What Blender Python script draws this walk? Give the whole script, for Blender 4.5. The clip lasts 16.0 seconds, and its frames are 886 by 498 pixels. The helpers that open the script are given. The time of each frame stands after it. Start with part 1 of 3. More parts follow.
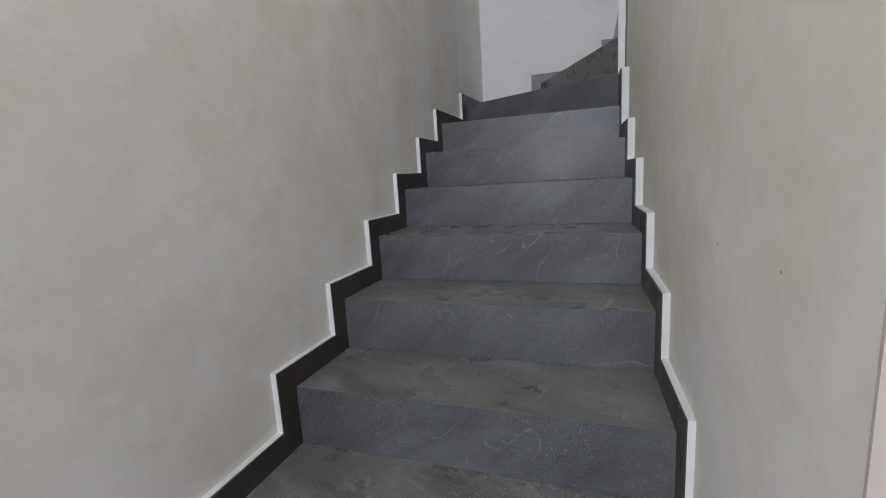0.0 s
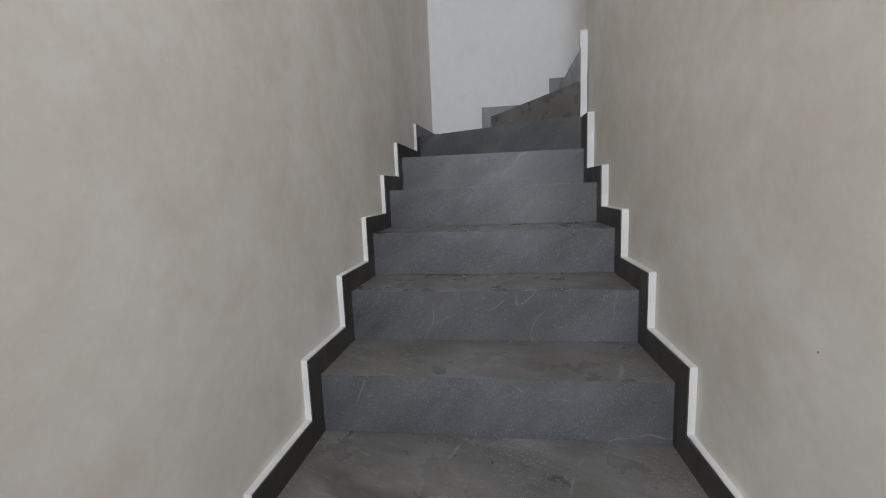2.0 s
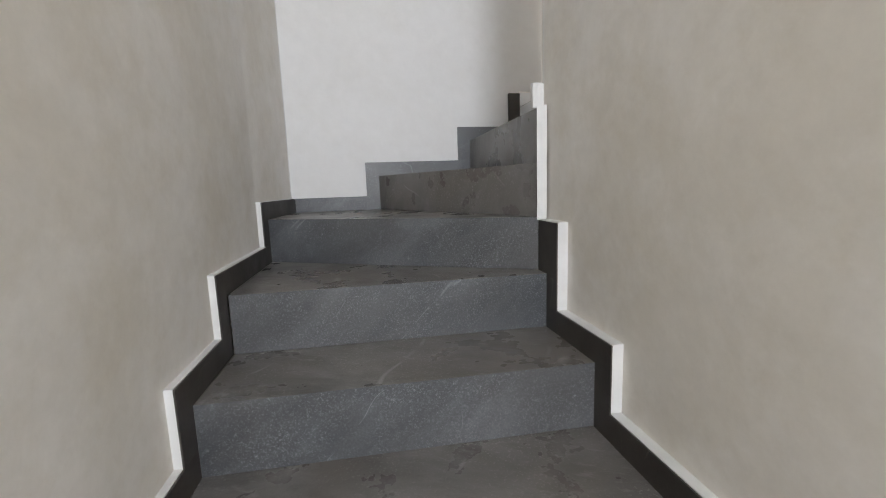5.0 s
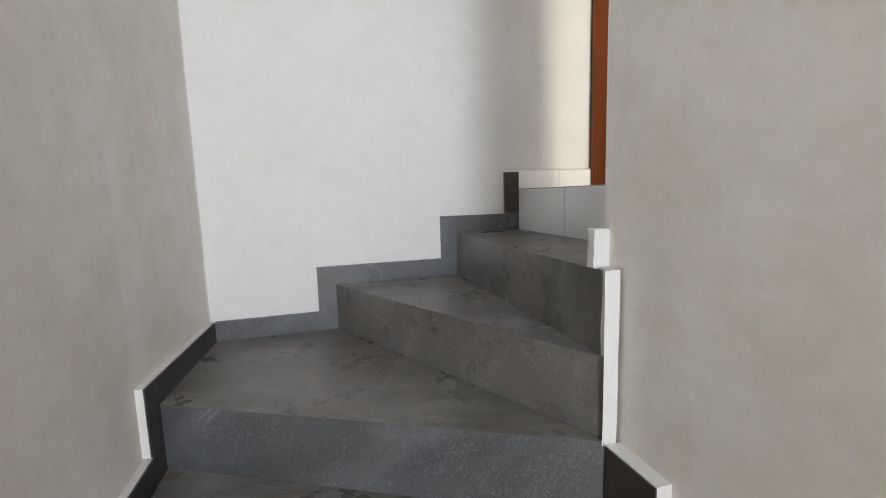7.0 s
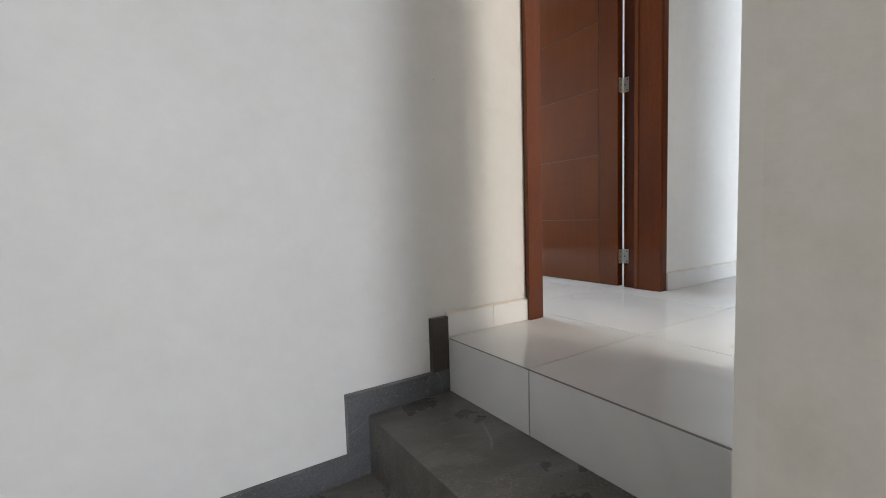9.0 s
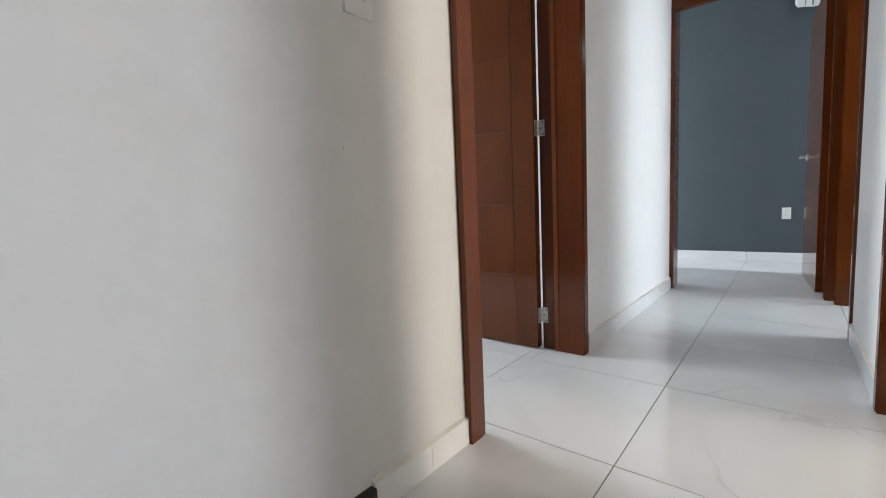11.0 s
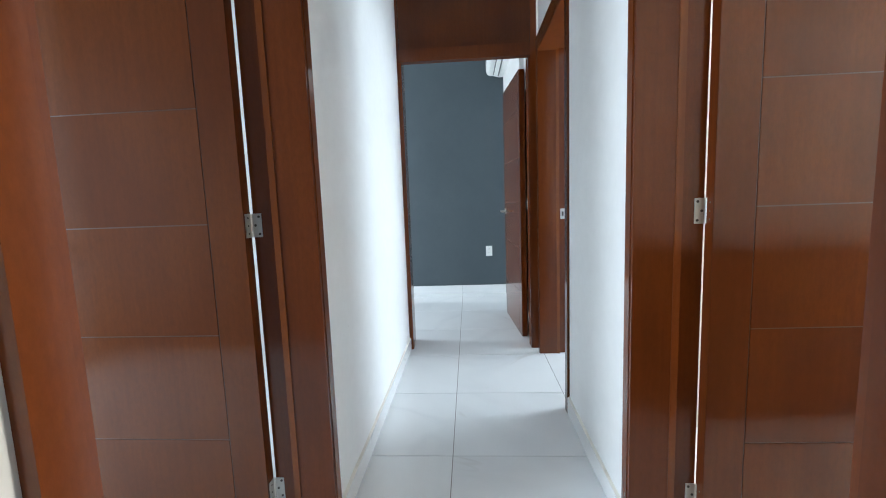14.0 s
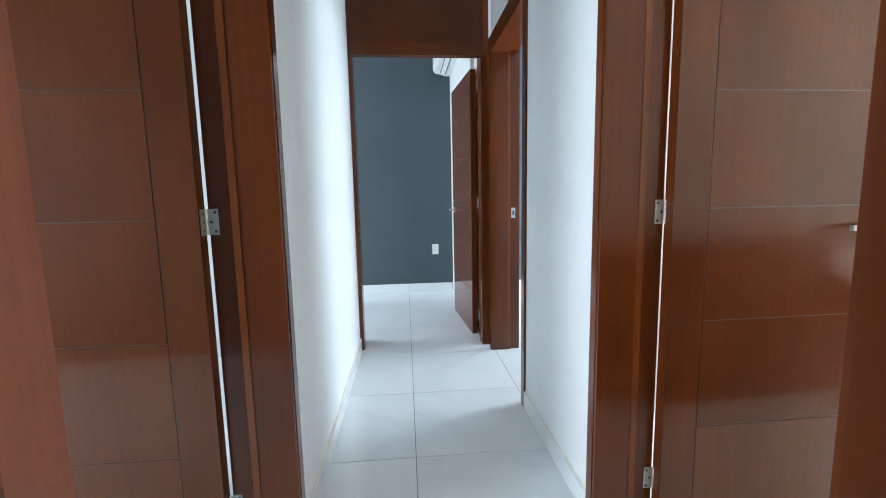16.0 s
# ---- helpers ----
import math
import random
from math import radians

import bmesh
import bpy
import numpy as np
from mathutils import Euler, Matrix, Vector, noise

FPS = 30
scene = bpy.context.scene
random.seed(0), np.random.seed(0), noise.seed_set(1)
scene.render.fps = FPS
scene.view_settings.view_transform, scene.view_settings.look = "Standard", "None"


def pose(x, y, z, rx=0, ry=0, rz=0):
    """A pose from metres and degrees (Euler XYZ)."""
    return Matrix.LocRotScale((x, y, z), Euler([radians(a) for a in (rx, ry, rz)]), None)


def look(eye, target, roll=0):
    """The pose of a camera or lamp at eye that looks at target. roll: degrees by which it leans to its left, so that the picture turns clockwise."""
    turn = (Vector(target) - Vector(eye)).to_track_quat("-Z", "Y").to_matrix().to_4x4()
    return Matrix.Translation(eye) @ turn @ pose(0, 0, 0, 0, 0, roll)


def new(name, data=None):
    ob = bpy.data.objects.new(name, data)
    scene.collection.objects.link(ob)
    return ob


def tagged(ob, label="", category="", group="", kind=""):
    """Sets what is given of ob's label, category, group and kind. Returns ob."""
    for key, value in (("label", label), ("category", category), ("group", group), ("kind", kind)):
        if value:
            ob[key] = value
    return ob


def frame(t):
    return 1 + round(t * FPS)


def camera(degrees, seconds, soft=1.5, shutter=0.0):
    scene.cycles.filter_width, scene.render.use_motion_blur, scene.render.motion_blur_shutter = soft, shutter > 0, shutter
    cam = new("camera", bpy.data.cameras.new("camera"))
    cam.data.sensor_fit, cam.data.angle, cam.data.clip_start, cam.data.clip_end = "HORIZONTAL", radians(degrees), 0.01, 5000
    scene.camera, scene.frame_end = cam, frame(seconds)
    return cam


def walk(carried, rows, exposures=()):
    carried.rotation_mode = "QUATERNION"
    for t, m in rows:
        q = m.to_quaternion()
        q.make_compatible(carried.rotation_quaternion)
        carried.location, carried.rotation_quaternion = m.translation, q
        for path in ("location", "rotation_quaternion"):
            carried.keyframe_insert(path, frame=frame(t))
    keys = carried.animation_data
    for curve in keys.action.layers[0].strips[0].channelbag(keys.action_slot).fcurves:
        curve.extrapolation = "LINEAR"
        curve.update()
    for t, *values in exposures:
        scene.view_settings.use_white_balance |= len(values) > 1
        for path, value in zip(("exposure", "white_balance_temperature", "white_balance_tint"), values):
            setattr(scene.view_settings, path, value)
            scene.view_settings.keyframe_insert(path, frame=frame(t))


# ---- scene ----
cam = camera(92.3, 16.0, 1.0)
PATH = [
    (0, (0.836, -0.746, 0.765), (0.194, 1.119, 0.434), -3.4),
    (0.5, (0.864, -0.717, 0.767), (0.229, 1.153, 0.447), -3.4),
    (1, (0.84, -0.672, 0.77), (0.234, 1.209, 0.462), -3.3),
    (1.5, (0.706, -0.625, 0.783), (0.223, 1.294, 0.491), -2.9),
    (2, (0.57, -0.628, 0.897), (0.289, 1.332, 0.619), -2.3),
    (2.5, (0.524, -0.515, 0.922), (0.38, 1.46, 0.642), -2.0),
    (3, (0.495, -0.285, 0.964), (0.468, 1.697, 0.698), -2.0),
    (3.5, (0.459, -0.121, 1.103), (0.425, 1.86, 0.832), -1.9),
    (4, (0.443, 0.067, 1.22), (0.497, 2.047, 0.937), -1.6),
    (6.3, (0.459, 0.888, 1.66), (0.996, 2.795, 1.386), -2.0),
    (6.5, (0.479, 0.951, 1.723), (1.019, 2.859, 1.464), -1.7),
    (7, (0.455, 1.092, 1.785), (0.996, 3.0, 1.53), -1.7),
    (7.5, (0.39, 1.215, 1.949), (0.938, 3.123, 1.705), -1.4),
    (8, (0.411, 1.368, 1.986), (1.142, 3.217, 1.771), -2.1),
    (8.2, (0.439, 1.435, 2.049), (1.263, 3.247, 1.855), -2.0),
    (10.3, (0.624, 1.989, 2.353), (2.003, 3.422, 2.146), -1.9),
    (10.5, (0.639, 2.041, 2.411), (2.064, 3.427, 2.189), -1.9),
    (11, (0.701, 2.102, 2.505), (2.241, 3.363, 2.309), -2.5),
    (11.5, (0.775, 2.218, 2.553), (2.493, 3.22, 2.341), -1.9),
    (12, (0.809, 2.287, 2.666), (2.699, 2.9, 2.435), -0.6),
    (12.5, (0.885, 2.316, 2.672), (2.831, 2.709, 2.434), -1.0),
    (13, (1.051, 2.343, 2.745), (3.025, 2.576, 2.52), -2.3),
    (13.5, (1.201, 2.35, 2.854), (3.177, 2.553, 2.624), -2.5),
    (14, (1.273, 2.346, 2.911), (3.255, 2.474, 2.676), -2.1),
    (14.5, (1.271, 2.373, 2.924), (3.255, 2.466, 2.69), -2.2),
    (15, (1.262, 2.413, 2.913), (3.248, 2.419, 2.674), -1.9),
    (15.5, (1.258, 2.456, 2.901), (3.237, 2.301, 2.652), -1.2),
    (16, (1.298, 2.461, 2.913), (3.275, 2.291, 2.661), -1.1),
]
walk(cam, [(t, look(eye, target, roll)) for t, eye, target, roll in PATH], [(0.0, -0.11, 6400, 12), (2.0, -0.04, 6550, 11), (4.0, 0.27, 6700, 12), (6.5, 0.63, 6750, 11), (8.2, 0.40, 6700, 11), (10.5, 0.17, 6700, 11), (11.5, 0.31, 6650, 11), (13.0, 0.46, 6500, 10), (14.5, 0.54, 6000, 5), (16.0, 0.51, 5950, 4)])

# world, large lights
world = bpy.data.worlds.new("sky")
scene.world = world
world.use_nodes = True
wn = world.node_tree
sky = wn.nodes.new("ShaderNodeTexSky")
sky.sky_type, sky.sun_disc = "NISHITA", False
sky.sun_elevation, sky.sun_rotation = radians(50), radians(150)
wn.links.new(sky.outputs[0], wn.nodes["Background"].inputs[0])
wn.nodes["Background"].inputs[1].default_value = 0.1


def window_light(name, eye, target, width, height, watts, colour):
    """The sky's light that falls in through a window's opening."""
    lamp = bpy.data.lights.new(name, "AREA")
    lamp.shape, lamp.size, lamp.size_y, lamp.energy, lamp.color = "RECTANGLE", width, height, watts, colour
    ob = new(name, lamp)
    ob.matrix_world = look(eye, target)
    return ob


DAY = (0.86, 0.915, 1.0)
COOL = (0.84, 0.93, 1.0)
WARM = (1.0, 0.93, 0.81)
window_light("hall_daylight", (0.62, -2.58, 2.60), (0.61, 0, 2.45), 0.98, 3.4, 88, DAY)
window_light("side_room_daylight", (4.55, -1.38, 3.0), (4.55, 0, 3.0), 1.7, 1.7, 108, COOL)
window_light("right_room_daylight", (2.95, -1.38, 3.0), (2.95, 0, 3.0), 0.46, 1.7, 80, WARM)
window_light("end_room_daylight", (5.3, 5.38, 3.0), (5.3, 0, 3.0), 1.4, 1.7, 66, COOL)
window_light("left_room_daylight", (1.75, 5.38, 3.0), (1.75, 0, 3.0), 0.96, 1.7, 58, COOL)

# ---- materials ----


def material(name, base, rough=0.5, metal=0.0, coat=0.0):
    m = bpy.data.materials.new(name)
    m.use_nodes = True
    b = m.node_tree.nodes["Principled BSDF"]
    b.inputs["Base Color"].default_value = (*base, 1)
    b.inputs["Roughness"].default_value = rough
    b.inputs["Metallic"].default_value = metal
    b.inputs["Coat Weight"].default_value = coat
    return m, m.node_tree, b


def node(nt, kind, **inputs):
    n = nt.nodes.new(kind)
    for key, value in inputs.items():
        n.inputs[key.replace("_", " ")].default_value = value
    return n


def place(nt, scale=(1, 1, 1), turn=(0, 0, 0), shuffle=False):
    """Object coordinates, stretched and turned; shuffled from piece to piece when asked."""
    tc = nt.nodes.new("ShaderNodeTexCoord")
    mp = nt.nodes.new("ShaderNodeMapping")
    mp.inputs["Scale"].default_value = scale
    mp.inputs["Rotation"].default_value = turn
    nt.links.new(tc.outputs["Object"], mp.inputs["Vector"])
    if shuffle:
        info = nt.nodes.new("ShaderNodeObjectInfo")
        far = nt.nodes.new("ShaderNodeVectorMath")
        far.operation = "SCALE"
        far.inputs[0].default_value = (37.0, 53.0, 29.0)
        nt.links.new(info.outputs["Random"], far.inputs["Scale"])
        nt.links.new(far.outputs[0], mp.inputs["Location"])
    return mp.outputs[0]


def noise_of(nt, vec, scale, detail=4.0, rough=0.55, distort=0.0):
    n = node(nt, "ShaderNodeTexNoise", Scale=scale, Detail=detail, Roughness=rough, Distortion=distort)
    nt.links.new(vec, n.inputs["Vector"])
    return n.outputs["Fac"]


def ramp(nt, fac, *stops):
    r = nt.nodes.new("ShaderNodeValToRGB")
    while len(r.color_ramp.elements) < len(stops):
        r.color_ramp.elements.new(0.5)
    for e, (at, c) in zip(r.color_ramp.elements, stops):
        e.position, e.color = at, ((*c, 1) if isinstance(c, tuple) else (c, c, c, 1))
    nt.links.new(fac, r.inputs[0])
    return r.outputs[0]


def mix(nt, fac, a, b, how="MIX"):
    n = nt.nodes.new("ShaderNodeMix")
    n.data_type, n.blend_type = "RGBA", how
    for socket, value in ((n.inputs[0], fac), (n.inputs[6], a), (n.inputs[7], b)):
        if isinstance(value, bpy.types.NodeSocket):
            nt.links.new(value, socket)
        else:
            socket.default_value = (*value, 1) if isinstance(value, tuple) else value
    return n.outputs[2]


def bump(nt, b, height, strength, distance):
    n = node(nt, "ShaderNodeBump", Strength=strength, Distance=distance)
    nt.links.new(height, n.inputs["Height"])
    nt.links.new(n.outputs[0], b.inputs["Normal"])


def plaster(name, base, tint, stain, amount=1.0):
    """Hand-floated wall plaster: broad cloudy tone, slanting trowel streaks, fine grain and small specks."""
    m, nt, b = material(name, base, 0.6)
    v = place(nt)
    squash = nt.nodes.new("ShaderNodeMapping")
    squash.inputs["Scale"].default_value = (2.4, 2.4, 0.9)
    nt.links.new(place(nt, (1, 1, 1), (0.75, 0.75, 0.0)), squash.inputs["Vector"])
    slant = squash.outputs[0]
    cloud = ramp(nt, noise_of(nt, v, 1.5, 6, 0.66, 0.15), (0.41, 0.0), (0.60, 1.0))
    c = mix(nt, cloud, base, tint)
    streak = ramp(nt, noise_of(nt, slant, 2.4, 7, 0.70, 0.1), (0.46, 0.0), (0.74, 0.5 * amount))
    c = mix(nt, streak, c, stain)
    blotch = ramp(nt, noise_of(nt, v, 6.0, 6, 0.7, 0.1), (0.48, 0.0), (0.72, 0.55 * amount))
    c = mix(nt, blotch, c, tint)
    c = mix(nt, 0.42 * amount, c, ramp(nt, noise_of(nt, v, 17, 6, 0.72), (0.3, 0.90), (0.7, 1.10)), "MULTIPLY")
    speck = ramp(nt, noise_of(nt, v, 30, 2, 0.5), (0.80, 0.0), (0.82, 0.35 * amount))
    c = mix(nt, speck, c, (0.30, 0.25, 0.18))
    nt.links.new(c, b.inputs["Base Color"])
    h = mix(nt, 0.06, noise_of(nt, slant, 3.2, 6, 0.6, 0.7), noise_of(nt, v, 110, 3, 0.6))
    bump(nt, b, h, 0.45 * amount, 0.004)
    return m


BEIGE = plaster("beige_plaster", (0.750, 0.707, 0.636), (0.828, 0.797, 0.750), (0.636, 0.576, 0.468))
WHITE = plaster("white_plaster", (0.725, 0.725, 0.715), (0.755, 0.755, 0.75), (0.685, 0.670, 0.63), 0.6)
# lit copy of the white plaster: paler, to brighten the dim corridor
LIT_WHITE = plaster("lit_white_plaster", (0.84, 0.845, 0.845), (0.86, 0.865, 0.865), (0.80, 0.795, 0.77), 0.5)
# rose-beige, darkened so that direct daylight on the hall walls stays subdued
DIMMED_ROSE = plaster("dimmed_rose_plaster", (0.30, 0.25, 0.215), (0.33, 0.28, 0.245), (0.27, 0.22, 0.185))
# the cream cast puts the landing's warm bounced light into the plaster's colour
WARM_LIT = plaster("warm_lit_plaster", (0.79, 0.765, 0.71), (0.82, 0.80, 0.755), (0.74, 0.70, 0.62), 0.7)
# darker rose copy of the beige plaster, shading the brightly lit wall end
DIMMED_END = plaster("dimmed_pale_rose_plaster", (0.50, 0.435, 0.385), (0.54, 0.475, 0.425), (0.46, 0.395, 0.345))
SLATE_PAINT = plaster("blue_grey_paint", (0.062, 0.082, 0.096), (0.068, 0.089, 0.103), (0.058, 0.077, 0.090), 0.5)
EDGE_WHITE = plaster("white_edge_paint", (0.66, 0.66, 0.645), (0.71, 0.71, 0.70), (0.58, 0.57, 0.54), 0.8)


def slate(name, low, mid, high, rough, gritty=1.0, strata=0.5):
    """Slate-look porcelain: cloudy grey, faint slanting strata, hairline veins, a pitted grain that comes and goes."""
    m, nt, b = material(name, mid, rough)
    v = place(nt, shuffle=True)

    def slanted(scale):
        squash = nt.nodes.new("ShaderNodeMapping")
        squash.inputs["Scale"].default_value = scale
        nt.links.new(place(nt, (1, 1, 1), (0.35, 0.5, 0.4), True), squash.inputs["Vector"])
        return squash.outputs[0]

    def times(p, q):
        return mix(nt, 1.0, p, q, "MULTIPLY")
    flow = slanted((0.8, 3.2, 2.4))
    c = ramp(nt, noise_of(nt, flow, 2.2, 8, 0.66, 0.2), (0.28, low), (0.5, mid), (0.74, high))
    # a worn, browner cast in broad patches
    brown = ramp(nt, noise_of(nt, v, 1.8, 4, 0.6), (0.42, 0.0), (0.66, 0.5))
    c = mix(nt, brown, c, tuple(q * k for q, k in zip(mid, (1.04, 0.94, 0.86))))
    # thin dark cleavage lines along the strata, bunched together here and there
    bunch = ramp(nt, noise_of(nt, v, 2.6, 3, 0.55), (0.44, 0.0), (0.70, strata))
    lines = ramp(nt, noise_of(nt, slanted((1.2, 16.0, 9.0)), 1.5, 3, 0.5), (0.28, 1.0), (0.55, 0.0))
    c = mix(nt, times(lines, bunch), c, tuple(q * 0.55 for q in low))
    # pale hairline veins, broken along their length
    for scale, seed, amount in ((1.9, (0.1, 0.85, 0.75), 0.5), (3.0, (0.2, 1.0, 0.4), 0.4)):
        squash = nt.nodes.new("ShaderNodeMapping")
        squash.inputs["Scale"].default_value = (0.22, 2.2, 2.2)
        nt.links.new(place(nt, (1, 1, 1), seed, True), squash.inputs["Vector"])
        w = noise_of(nt, squash.outputs[0], scale, 1.5, 0.4)
        hair = ramp(nt, w, (0.496, 0.0), (0.5, 1.0), (0.504, 0.0))
        where = ramp(nt, noise_of(nt, v, 3.1 * scale, 4, 0.65), (0.53, 0.0), (0.60, amount))
        c = mix(nt, times(hair, where), c, tuple(min(1, q * 2.0) for q in high))
    # the pitted, sparkling grain
    grainy = ramp(nt, noise_of(nt, slanted((1.6, 4.5, 3.5)), 1.9, 6, 0.7, 0.3), (0.34, 0.06 * gritty), (0.72, 0.95 * gritty))
    fine = noise_of(nt, v, 210, 4, 0.8)
    coarse = noise_of(nt, v, 88, 4, 0.75)
    for field, cut, gain in ((fine, 0.54, 1.3), (coarse, 0.60, 1.9)):
        pits = ramp(nt, field, (cut, 0.0), (cut + 0.10, 1.0))
        c = mix(nt, times(pits, grainy), c, tuple(min(1, q * gain) for q in high))
    c = mix(nt, 1.0, c, ramp(nt, fine, (0.30, 0.96 - 0.16 * gritty), (0.70, 1.04 + 0.16 * gritty)), "MULTIPLY")
    dark_pits = ramp(nt, coarse, (0.30, 0.55), (0.39, 0.0))
    c = mix(nt, times(dark_pits, grainy), c, tuple(q * 0.4 for q in low))
    nt.links.new(c, b.inputs["Base Color"])
    bump(nt, b, mix(nt, 0.45 * gritty, noise_of(nt, flow, 6, 4, 0.5, 0.2), coarse), 0.15 + 0.25 * gritty, 0.0025)
    nt.links.new(ramp(nt, noise_of(nt, v, 7, 4, 0.6), (0.3, rough - 0.09), (0.7, rough + 0.09)), b.inputs["Roughness"])
    return m


def worn_slate(name, low, mid, high, rough):
    """Slate-look porcelain worn by feet: cloudy grey, slanting pale and dark veins, a pitted grain that comes and goes."""
    m, nt, b = material(name, mid, rough)
    v = place(nt, shuffle=True)
    squash = nt.nodes.new("ShaderNodeMapping")
    squash.inputs["Scale"].default_value = (0.9, 5.0, 2.4)
    nt.links.new(place(nt, (1, 1, 1), (0.3, 0.75, 0.5), True), squash.inputs["Vector"])
    flow = squash.outputs[0]
    c = ramp(nt, noise_of(nt, flow, 1.9, 9, 0.66, 0.5), (0.34, low), (0.5, mid), (0.66, high))
    patch = ramp(nt, noise_of(nt, v, 4.2, 6, 0.7, 0.2), (0.50, 0.0), (0.70, 0.75))
    c = mix(nt, patch, c, high)
    brown = ramp(nt, noise_of(nt, v, 2.2, 4, 0.6), (0.42, 0.0), (0.66, 0.55))
    c = mix(nt, brown, c, tuple(q * k for q, k in zip(mid, (1.0, 0.90, 0.80))))
    brush = nt.nodes.new("ShaderNodeMapping")
    brush.inputs["Scale"].default_value = (3.0, 46.0, 22.0)
    nt.links.new(place(nt, (1, 1, 1), (0.3, 0.75, 0.5), True), brush.inputs["Vector"])
    scratch = ramp(nt, noise_of(nt, brush.outputs[0], 1.0, 4, 0.6), (0.56, 0.0), (0.70, 1.0))
    rubbed = ramp(nt, noise_of(nt, v, 3.6, 3, 0.55), (0.46, 0.03), (0.60, 0.5))
    c = mix(nt, mix(nt, 1.0, scratch, rubbed, "MULTIPLY"), c, tuple(min(1, q * 1.5) for q in high))
    # straight hairline veins, pale and dark, broken up along their length
    for scale, turn, edge, tone in ((1.3, (0.2, 0.9, 0.35), 0.9985, tuple(min(1, q * 2.1) for q in high)),):
        w = node(nt, "ShaderNodeTexWave", Scale=scale, Distortion=5.0, Detail=3.0, Detail_Scale=0.8, Detail_Roughness=0.55)
        nt.links.new(place(nt, (1, 1, 1), turn, True), w.inputs["Vector"])
        line = ramp(nt, w.outputs["Fac"], (edge, 0.0), (1.0, 1.0))
        where = ramp(nt, noise_of(nt, v, 5.0 * scale, 3, 0.6), (0.52, 0.0), (0.66, 0.45))
        c = mix(nt, mix(nt, 1.0, line, where, "MULTIPLY"), c, tone)
    grainy = ramp(nt, noise_of(nt, v, 3.2, 4, 0.6), (0.42, 0.05), (0.62, 0.6))
    for scale, cut in ((140, 0.58), (75, 0.70)):
        pits = ramp(nt, noise_of(nt, v, scale, 3, 0.65), (cut, 0.0), (cut + 0.05, 1.0))
        c = mix(nt, mix(nt, 1.0, pits, grainy, "MULTIPLY"), c, tuple(min(1, q * 1.7) for q in high))
    c = mix(nt, 1.0, c, ramp(nt, noise_of(nt, v, 170, 5, 0.75), (0.32, 0.93), (0.68, 1.07)), "MULTIPLY")
    nt.links.new(c, b.inputs["Base Color"])
    bump(nt, b, mix(nt, 0.5, noise_of(nt, flow, 5, 8, 0.68, 0.6), noise_of(nt, v, 110, 4, 0.7)), 0.35, 0.003)
    nt.links.new(ramp(nt, noise_of(nt, v, 7, 4, 0.6), (0.3, rough - 0.1), (0.7, rough + 0.1)), b.inputs["Roughness"])
    return m


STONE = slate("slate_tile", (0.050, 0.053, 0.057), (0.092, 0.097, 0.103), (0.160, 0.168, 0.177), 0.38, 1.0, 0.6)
BROWN_STONE = worn_slate("brown_slate_tile", (0.086, 0.081, 0.076), (0.132, 0.126, 0.120), (0.196, 0.188, 0.180), 0.32)
DARK_STONE = slate("dark_slate_tile", (0.030, 0.026, 0.022), (0.045, 0.039, 0.034), (0.068, 0.059, 0.050), 0.38, 0.3, 0.7)


def marble():
    m, nt, b = material("white_marble_porcelain", (0.78, 0.79, 0.80), 0.07)
    v = place(nt, shuffle=True)
    c = ramp(nt, noise_of(nt, v, 1.6, 4, 0.5, 0.4), (0.3, (0.81, 0.82, 0.83)), (0.7, (0.86, 0.87, 0.875)))
    n = noise_of(nt, v, 0.8, 4, 0.45, 0.9)
    line = ramp(nt, n, (0.497, 0.0), (0.5, 1.0), (0.503, 0.0))
    where = ramp(nt, noise_of(nt, v, 1.9, 2, 0.5), (0.52, 0.0), (0.66, 0.5))
    c = mix(nt, mix(nt, 1.0, line, where, "MULTIPLY"), c, (0.50, 0.46, 0.41))
    soft = ramp(nt, noise_of(nt, v, 0.8, 3, 0.5, 1.0), (0.44, 0.0), (0.5, 0.22), (0.56, 0.0))
    c = mix(nt, soft, c, (0.66, 0.67, 0.69))
    nt.links.new(c, b.inputs["Base Color"])
    nt.links.new(ramp(nt, noise_of(nt, v, 5, 4, 0.6), (0.3, 0.015), (0.75, 0.04)), b.inputs["Roughness"])
    return m


MARBLE = marble()
GROUT = material("grey_grout", (0.27, 0.26, 0.25), 0.85)[0]
CREAM_GROUT = plaster("cream_grout", (0.74, 0.70, 0.62), (0.79, 0.76, 0.70), (0.66, 0.61, 0.52))
CONCRETE = material("bare_concrete", (0.3, 0.3, 0.29), 0.9)[0]


